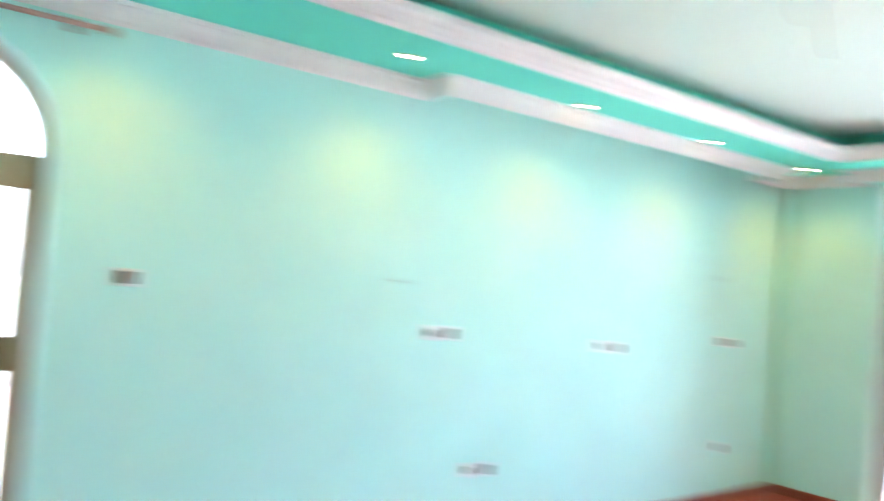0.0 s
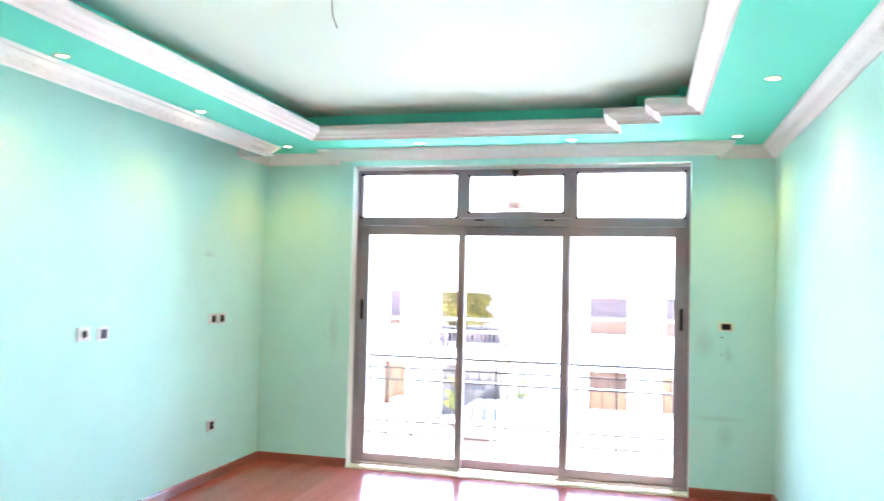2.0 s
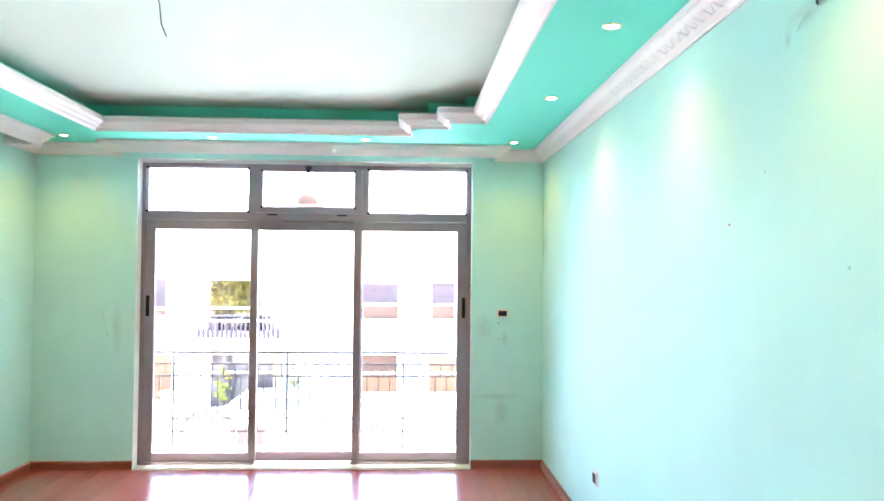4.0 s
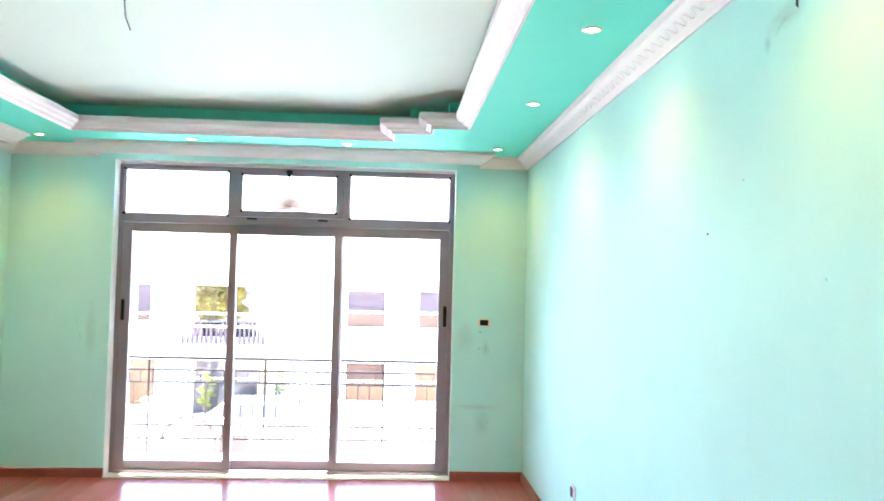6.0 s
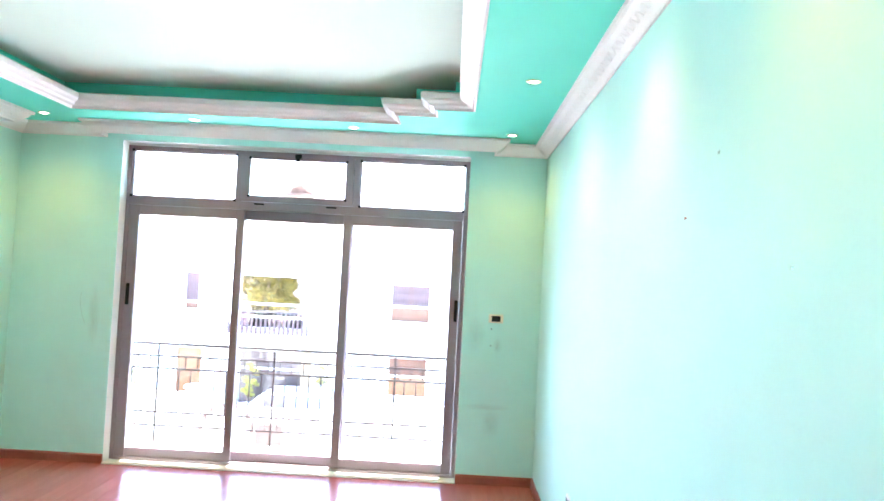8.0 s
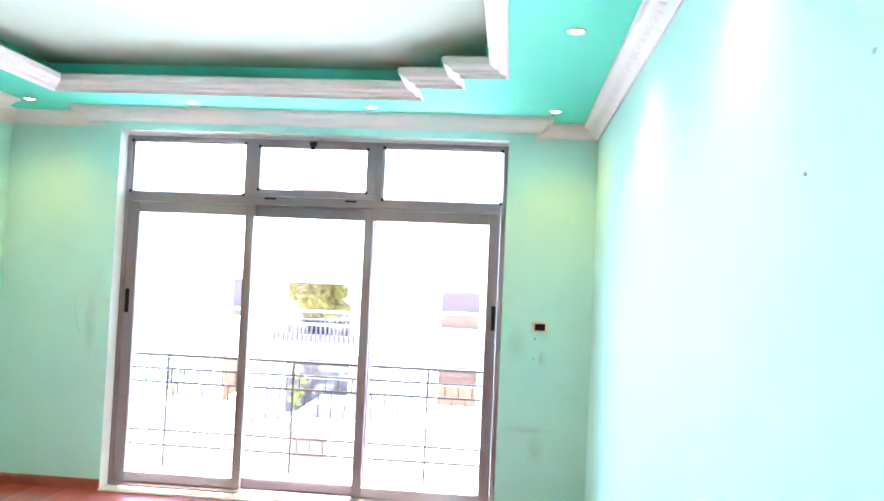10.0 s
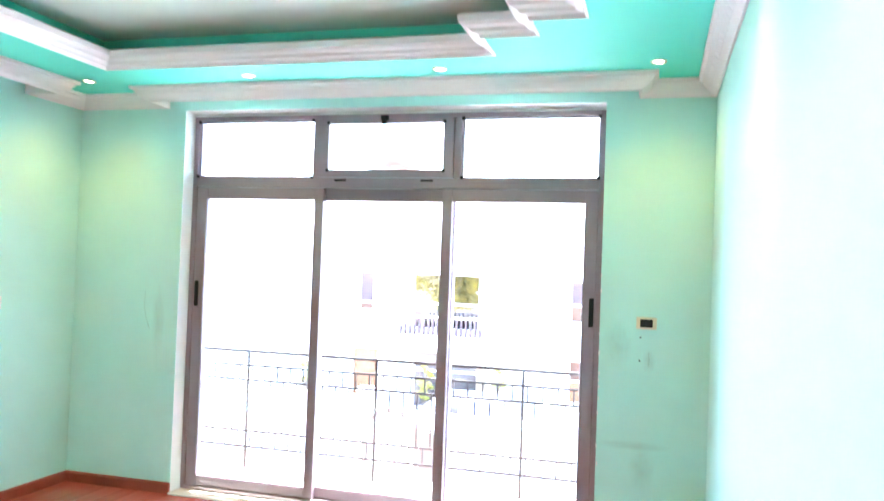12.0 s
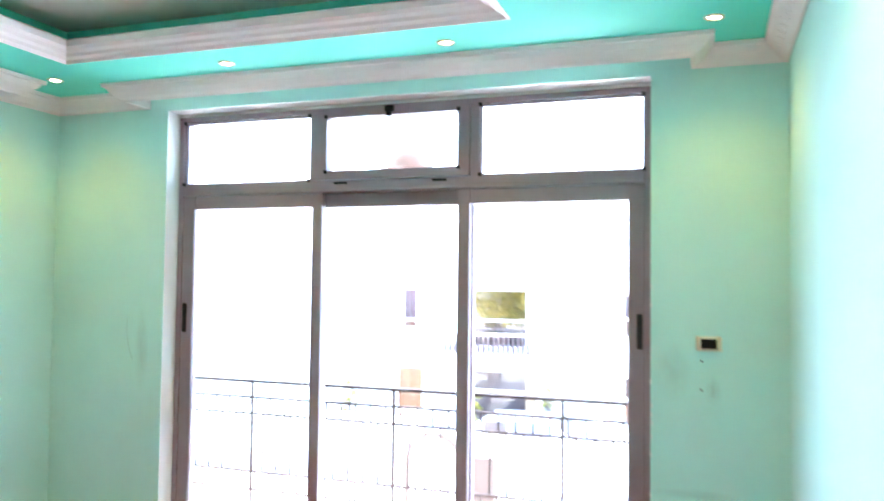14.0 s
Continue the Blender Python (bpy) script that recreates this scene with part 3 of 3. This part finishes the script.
# parked car
def car(x, y, turn):
    ob = thing("parked_car", (x, y, GROUND), "white car parked before the garden wall", "car")
    ob.rotation_euler = (0, 0, radians(turn))
    outline = [(-2.1, 0.35), (-2.12, 0.75), (-1.95, 0.95), (-1.2, 1.05), (-0.65, 1.52), (0.9, 1.55), (1.6, 1.08), (2.05, 0.98), (2.12, 0.6), (2.08, 0.35)]
    bm = bmesh.new()
    for y0, y1, pts in ((-0.82, 0.82, outline),):
        a0 = [bm.verts.new((u, y0 * (0.86 if v > 1.2 else 1), v)) for u, v in pts]
        a1 = [bm.verts.new((u, y1 * (0.86 if v > 1.2 else 1), v)) for u, v in pts]
        bm.faces.new(a0), bm.faces.new(a1)
        for i in range(len(pts)):
            bm.faces.new((a0[i], a0[(i + 1) % len(pts)], a1[(i + 1) % len(pts)], a1[i]))
    bmesh.ops.recalc_face_normals(bm, faces=bm.faces)
    bmesh.ops.bevel(bm, geom=list(bm.edges), offset=0.05, segments=2, profile=0.6, affect="EDGES")
    part("body", bm, CARPAINT, ob)
    for x0, z0, x1, z1, name in ((-1.16, 1.10, -0.72, 1.47, "rear_window"), (1.52, 1.14, 0.98, 1.49, "windscreen")):
        s = 0.012 if name == "windscreen" else -0.012
        bm = bmesh.new()
        vs = [bm.verts.new(p) for p in ((x0 + s, -0.68, z0), (x0 + s, 0.68, z0), (x1 + s, 0.60, z1), (x1 + s, -0.60, z1))]
        f = bm.faces.new(vs)
        r = bmesh.ops.extrude_face_region(bm, geom=[f])
        bmesh.ops.translate(bm, vec=(s * 1.2, 0, 0.012), verts=[v for v in r["geom"] if isinstance(v, bmesh.types.BMVert)])
        part(name, bm, DARKPANE, ob)
    for s in (-1, 1):
        for x0, x1, pane in ((-0.62, -0.05, DARKPANE), (0.05, 0.95, MIRRORPANE)):
            bm = bmesh.new()
            cuboid(bm, x0, x1, -0.012, 0.012, 1.10, 1.42, 0.005)
            w = part("side_window", bm, pane, ob)
            w.location, w.rotation_euler = (0, s * 0.79, 0), (radians(s * 14), 0, 0)
            w.location.z = 0.10
            w.location.y = s * (0.79 + 0.27)
        for wx in (-1.3, 1.35):
            tyre = part("wheel", lathe([(0.18, -0.1), (0.30, -0.1), (0.33, -0.06), (0.33, 0.06), (0.30, 0.1), (0.18, 0.1)], 24), RUBBER, ob, "black tyre")
            tyre.rotation_euler, tyre.location = (radians(90), 0, 0), (wx, s * 0.76, 0.33)
            part("rim", lathe([(0.02, -0.105), (0.16, -0.09), (0.179, -0.07), (0.179, 0.07), (0.16, 0.09), (0.02, 0.105)], 18), PLATE, tyre, "silver rim")
    return ob


car(-2.65, 14.55, 0)

gate = thing("garden_gate", (-3.12, 10.0, GROUND), "beige round-topped metal gate", "gate")
up = [(0.58 * math.cos(t), 1.30 + 0.58 * math.sin(t)) for t in [math.pi * k / 20 for k in range(21)]]
inn = [(0.50 * math.cos(t), 1.30 + 0.50 * math.sin(t)) for t in [math.pi * k / 20 for k in range(21)]]
front = lambda u, v, w: (u, w, v)
part("gate_frame", prism([[(-0.58, 0.0), (0.58, 0.0)] + up[1:-1], [(-0.50, 0.08), (0.50, 0.08)] + inn[1:-1]], front, -0.04, 0.04), BEIGE, gate)
part("gate_panel", prism([[(-0.49, 0.09), (0.49, 0.09)] + [(u * 0.98, v) for u, v in inn[1:-1]]], front, -0.012, 0.012), FACADE, gate, "pale sheet panel")
part("gate_post", block(-0.76, -0.60, -0.08, 0.08, 0, 1.45, 0.01), FACADE, gate, "white rendered gate post")
part("gate_pillar", block(0.62, 1.18, -0.12, 0.12, 0, 1.50, 0.015), BEIGEWALL, gate, "pale ochre gate pillar")


# plants
def crown_leaves(bm, centre, radius, count, size, rng):
    for _ in range(count):
        d = Vector((rng.gauss(0, 1), rng.gauss(0, 1), rng.gauss(0, 1))).normalized()
        p = Vector(centre) + Vector((d.x * radius[0], d.y * radius[1], d.z * radius[2])) * rng.uniform(0.55, 1.0)
        u = Vector((rng.gauss(0, 1), rng.gauss(0, 1), rng.gauss(0, 0.6))).normalized()
        v = u.orthogonal().normalized()
        s = size * rng.uniform(0.6, 1.3)
        vs = [bm.verts.new(q) for q in (p - u * s, p + v * s * 0.45, p + u * s, p - v * s * 0.45)]
        bm.faces.new(vs)
    return bm


def tree(name, loc, height, spread, count, label, seed):
    rng = random.Random(seed)
    ob = thing(name, loc, label, "tree" if height > 2 else "shrub")
    bm = tube([(0, 0, 0), (0.05, 0.02, height * 0.25), (-0.03, 0.05, height * 0.5), (0.02, 0, height * 0.8)], [0.03 * height, 0.024 * height, 0.016 * height, 0.006 * height], 8)
    for j in range(7):
        t, r = rng.uniform(0, 2 * math.pi), rng.uniform(0.5, 0.9) * spread
        z = height * rng.uniform(0.3, 0.6)
        tube([(0, 0, z), (math.cos(t) * r * 0.5, math.sin(t) * r * 0.5, z + 0.12 * height), (math.cos(t) * r, math.sin(t) * r, z + 0.28 * height)], [0.012 * height, 0.008 * height, 0.003 * height], 6, bm)
    part("trunk", bm, BARK, ob)
    bm = bmesh.new()
    for j in range(14):
        t, r = rng.uniform(0, 2 * math.pi), rng.uniform(0.1, 0.85) * spread
        c = (math.cos(t) * r, math.sin(t) * r, height * rng.uniform(0.5, 0.95))
        s = spread * rng.uniform(0.25, 0.45)
        crown_leaves(bm, c, (s, s, s * 0.7), count // 14, 0.05 * spread + 0.03, rng)
    part("crown", bm, LEAF, ob)
    return ob


tree("street_tree", (-6.6, 4.6, GROUND), 5.2, 1.6, 2600, "yellow-green leafy street tree beside the house", 3)
tree("street_tree", (-7.6, 2.2, GROUND), 6.2, 1.9, 2400, "yellow-green leafy street tree beside the house", 11)
tree("shrub", (-7.5, 15.5, GROUND), 2.35, 0.26, 700, "yellow-green shrub before the white building", 5)
tree("shrub", (-4.1, 15.62, GROUND), 2.3, 0.24, 900, "yellow-green shrub before the white building", 7)
tree("shrub", (-2.1, 15.62, GROUND), 2.4, 0.22, 600, "yellow-green shrub before the white building", 9)

# the neighbour beyond the arched door
side_house = thing("neighbour_house", (-9.0, -9.0, GROUND), "pale neighbouring house with ledges between its storeys", "building")
part("wall", block(-4, 0, -9, 6.5, 0, 5.6), BUFF, side_house)
part("roof", block(-4.3, 0.3, -9.3, 6.8, 5.6, 5.8, 0.02), FACADE, side_house)
for z in (1.5, 2.9, 4.2):
    part("ledge", block(0.001, 0.12, -9, 6.5, z, z + 0.12, 0.01), PINK, side_house)


# ---- small things on the walls ----
def plate(name, m, width, height, mat, label, share=0.5, group="", socket=False):
    """A switch or socket: a rounded plate with dark modules, lying in its own x-z plane and facing -y."""
    ob = thing(name, (0, 0, 0), label, "wall socket", group)
    part("plate", block(-width / 2, width / 2, -0.010, 0.0, -height / 2, height / 2, 0.004), mat, ob)
    if socket:
        rim = part("socket_rim", lathe([(0.024, 0.0102), (0.026, 0.015), (0.031, 0.015), (0.033, 0.0102)], 20), mat, ob)
        rim.rotation_euler = (radians(90), 0, 0)
        well = part("socket_well", lathe([(0.002, 0.0101), (0.023, 0.0102), (0.023, 0.0125), (0.002, 0.0115)], 20), INSERT, ob, "dark round socket")
        well.rotation_euler = (radians(90), 0, 0)
    else:
        w = width * share
        part("module_frame", block(-w / 2 - 0.006, w / 2 + 0.006, -0.0125, -0.0102, -height * 0.40, height * 0.40, 0.002), mat, ob)
        part("module", block(-w / 2, w / 2, -0.016, -0.0127, -height * 0.33, height * 0.33, 0.003), INSERT, ob, "dark grey module")
    ob.matrix_basis = m
    return ob


ROUND_LABEL = "white plastic wall plate with a round dark socket"
WHITE_LABEL = "white plastic wall plate with a dark module on the mint wall"
for y, z, w, h in ((-3.715, 1.28, 0.105, 0.085), (-3.585, 1.28, 0.105, 0.085), (-2.269, 1.211, 0.11, 0.085), (-2.099, 1.205, 0.11, 0.085), (-0.820, 1.252, 0.115, 0.08), (-0.694, 1.252, 0.115, 0.08), (-0.795, 0.425, 0.11, 0.085),
                   (-3.37, 0.475, 0.105, 0.085), (-3.23, 0.471, 0.105, 0.085), (-5.40, 1.495, 0.11, 0.08)):
    plate("wall_socket", pose(W, y, z, 0, 0, 90), w, h, PLATE, ROUND_LABEL if y in (-3.715, -2.269, -3.37) else WHITE_LABEL, 0.5, "wall plates of the room", y in (-3.715, -2.269, -3.37))
plate("wall_socket", pose(E, -1.84, 0.40, 0, 0, -90), 0.11, 0.085, PLATE, WHITE_LABEL, 0.5, "wall plates of the room")
plate("light_switch", pose(1.757, 0, 1.294), 0.112, 0.068, CREAM, "cream light switch with a black module beside the sliding door", 0.62)


def cable(name, points, r, label):
    return tagged(part(name, tube(points, r, 6), CABLE), label, "cable")


WIRE_LABEL = "thin dark lamp wire hanging bare from the ceiling"
cable("hanging_wire", [(0.03, -3.65, TOP), (0.009, -3.645, 2.79), (-0.002, -3.64, 2.70), (0.016, -3.637, 2.61), (0.022, -3.636, 2.544), (0.042, -3.635, 2.494)], 0.0022, WIRE_LABEL)
cable("hanging_wire", [(0.022, -3.65, TOP), (-0.05, -3.648, 2.825), (-0.092, -3.645, 2.785), (-0.110, -3.642, 2.72), (-0.095, -3.64, 2.665), (-0.060, -3.64, 2.632)], 0.0018, WIRE_LABEL)
cable("hanging_wire", [(0.038, -3.65, TOP), (0.062, -3.648, 2.815), (0.086, -3.645, 2.775)], 0.0022, WIRE_LABEL)
END_LABEL = "thin dark cable end hanging out of the wall below the cornice"
cable("wall_wire", [(E - 0.002, -4.412, 2.528), (E - 0.014, -4.414, 2.505), (E - 0.010, -4.410, 2.45), (E - 0.008, -4.409, 2.398)], 0.0021, END_LABEL)
cable("wall_wire", [(E - 0.002, -4.452, 2.552), (E - 0.014, -4.444, 2.525), (E - 0.016, -4.418, 2.452), (E - 0.014, -4.413, 2.400)], 0.0021, END_LABEL)


def peg(name, place, axis, r, depth, mat, label):
    a, b = Vector(place), Vector(place) + Vector(axis) * depth
    return tagged(part(name, tube([a, b], r, 8), mat), label, "nail")


peg("nail", (E, -3.79, 1.812), (-1, 0, 0), 0.004, 0.004, SKIRT, "dark nail in the mint wall")
peg("nail", (E, -4.068, 1.967), (-1, 0, 0), 0.005, 0.004, SCRATCH, "small filled nail hole in the mint wall")
peg("nail", (E, -4.545, 1.651), (-1, 0, 0), 0.005, 0.004, SCRATCH, "small filled nail hole in the mint wall")
peg("nail", (E, -4.578, 2.472), (-1, 0, 0), 0.005, 0.01, BLACK, "dark nail in the mint wall")
peg("nail", (1.726, 0, 1.213), (0, -1, 0), 0.005, 0.006, BLACK, "dark nail below the light switch")
peg("nail", (1.724, 0, 1.081), (0, -1, 0), 0.005, 0.006, BLACK, "dark nail below the light switch")


def scuff(points, r, label):
    """A thin raised streak of rubbed paint along points."""
    return tagged(part("paint_scuff", tube(points, r, 4), SCRATCH), label, "scuff mark")


scuff([(1.772, 0.0, 1.13), (1.776, 0.0, 1.085), (1.773, 0.0, 1.05)], [0.0015, 0.004, 0.0015], "faint grey-green scuff below the light switch")
scuff([(-1.53, 0, 1.34), (-1.535, 0, 1.25), (-1.515, 0, 1.15), (-1.485, 0, 1.08)], 0.0025, "faint curved scratch on the mint wall")
scuff([(W, -3.89, 1.560), (W, -4.01, 1.562)], 0.0025, "faint scratch on the mint wall")
scuff([(E, -4.27, 2.363), (E, -4.29, 2.378), (E, -4.33, 2.40)], [0.001, 0.002, 0.001], "faint brown scuff near the cable end")



def smudge_paint(name, colour, strength):
    """A stain that thins out towards its rim, broken up by noise."""
    m = bpy.data.materials.new(name)
    m.use_nodes = True
    n, link = m.node_tree.nodes, m.node_tree.links.new
    b = n["Principled BSDF"]
    b.inputs["Base Color"].default_value = (*colour, 1)
    b.inputs["Roughness"].default_value = 0.7
    co, ball, noise = n.new("ShaderNodeTexCoord"), n.new("ShaderNodeTexGradient"), n.new("ShaderNodeTexNoise")
    ball.gradient_type = "SPHERICAL"
    noise.inputs["Scale"].default_value = 2.6
    noise.inputs["Detail"].default_value = 5
    link(co.outputs["Object"], ball.inputs["Vector"])
    link(co.outputs["Object"], noise.inputs["Vector"])
    mul, cut = n.new("ShaderNodeMath"), n.new("ShaderNodeMapRange")
    mul.operation = "MULTIPLY"
    link(ball.outputs["Fac"], mul.inputs[0])
    link(noise.outputs["Fac"], mul.inputs[1])
    cut.inputs["From Min"].default_value, cut.inputs["From Max"].default_value = 0.05, 0.5
    cut.inputs["To Min"].default_value, cut.inputs["To Max"].default_value = 0.0, strength
    link(mul.outputs[0], cut.inputs["Value"])
    link(cut.outputs["Result"], b.inputs["Alpha"])
    return m


GREYSTAIN = smudge_paint("grey_wall_smudge", (0.26, 0.45, 0.41), 0.14)
TANSTAIN = smudge_paint("tan_wall_smudge", (0.46, 0.46, 0.28), 0.2)
rim = bmesh.new()
bmesh.ops.create_circle(rim, cap_ends=True, segments=20, radius=1.0)
STAIN_MESH = bpy.data.meshes.new("stain")
rim.to_mesh(STAIN_MESH)
rim.free()


def stain(at, turn, width, height, mat, label):
    me = STAIN_MESH.copy()
    me.materials.append(mat)
    ob = new("wall_stain", me)
    ob.matrix_world = pose(*at, 90, 0, turn) @ Matrix.Diagonal((width / 2, height / 2, 1, 1))
    ob.visible_shadow = False
    return tagged(ob, label, "stain")


SMUDGE = "faint grey smudge on the mint wall beside the sliding door"
for x, z, w, h in ((1.752, 0.47, 0.17, 0.30), (1.776, 1.08, 0.09, 0.16), (1.60, 1.17, 0.20, 0.34), (1.70, 0.60, 0.50, 0.07), (-1.42, 1.15, 0.12, 0.60)):
    stain((x, -0.002, z), 0, w, h, GREYSTAIN, SMUDGE)
for y, z, w, h in ((-4.33, 2.40, 0.28, 0.10), (-4.225, 2.355, 0.06, 0.09)):
    stain((E - 0.002, y, z), -90, w, h, TANSTAIN, "tan dust mark below the cable ends")
for y, z, w, h in ((-0.9, 1.75, 0.25, 0.08), (-3.95, 1.56, 0.30, 0.05)):
    stain((W + 0.002, y, z), 90, w, h, GREYSTAIN, "faint grey smudge on the mint wall")

# flakes of bare plaster along the edge of the opening
rng = random.Random(11)
bm = bmesh.new()
for _ in range(26):
    z, s = rng.uniform(0.15, 1.7), rng.uniform(0.003, 0.010)
    x = DOOR_R + rng.uniform(0.0, 0.006)
    ring = [bm.verts.new((x + s * math.cos(t) * rng.uniform(0.3, 0.7), -0.0015, z + s * 1.6 * math.sin(t) * rng.uniform(0.7, 1.2))) for t in [math.pi * 2 * k / 6 for k in range(6)]]
    tip = bm.verts.new((x, 0.0, z))
    for k in range(6):
        bm.faces.new((ring[k], ring[(k + 1) % 6], tip))
    bm.faces.new(ring)
tagged(part("plaster_flakes", bm, REVEAL), "small white flakes of chipped plaster beside the sliding door", "plaster flakes", kind="stuff")

# ---- floor boards ----
floor = structure(part("floor", block(W, E, SOUTH - 0.2, 0.0, -0.25, -0.006), WOOD), "polished red-brown wooden floor boards", "floor")
BW, BL = 0.12, 1.25
boards = {}


def board(length, width):
    key = (round(length, 3), round(width, 3))
    if key not in boards:
        ob = part("pattern", block(-width / 2 + 0.0006, width / 2 - 0.0006, 0, length - 0.0012, -0.0055, 0.0, 0.0), WOOD)
        boards[key] = ob.data
        bpy.data.objects.remove(ob)
    return boards[key]


for i in range(35):
    x = W + (i + 0.5) * BW
    y = -0.0005
    first = BL * (0.35 + 0.65 * ((i * 7) % 5) / 5)
    length = first
    while y > SOUTH + 0.02:
        length = min(length, y - SOUTH)
        ob = new("plank", board(length, BW))
        ob.parent = floor
        ob.location = (x, y - length, 0)
        y -= length
        length = BL
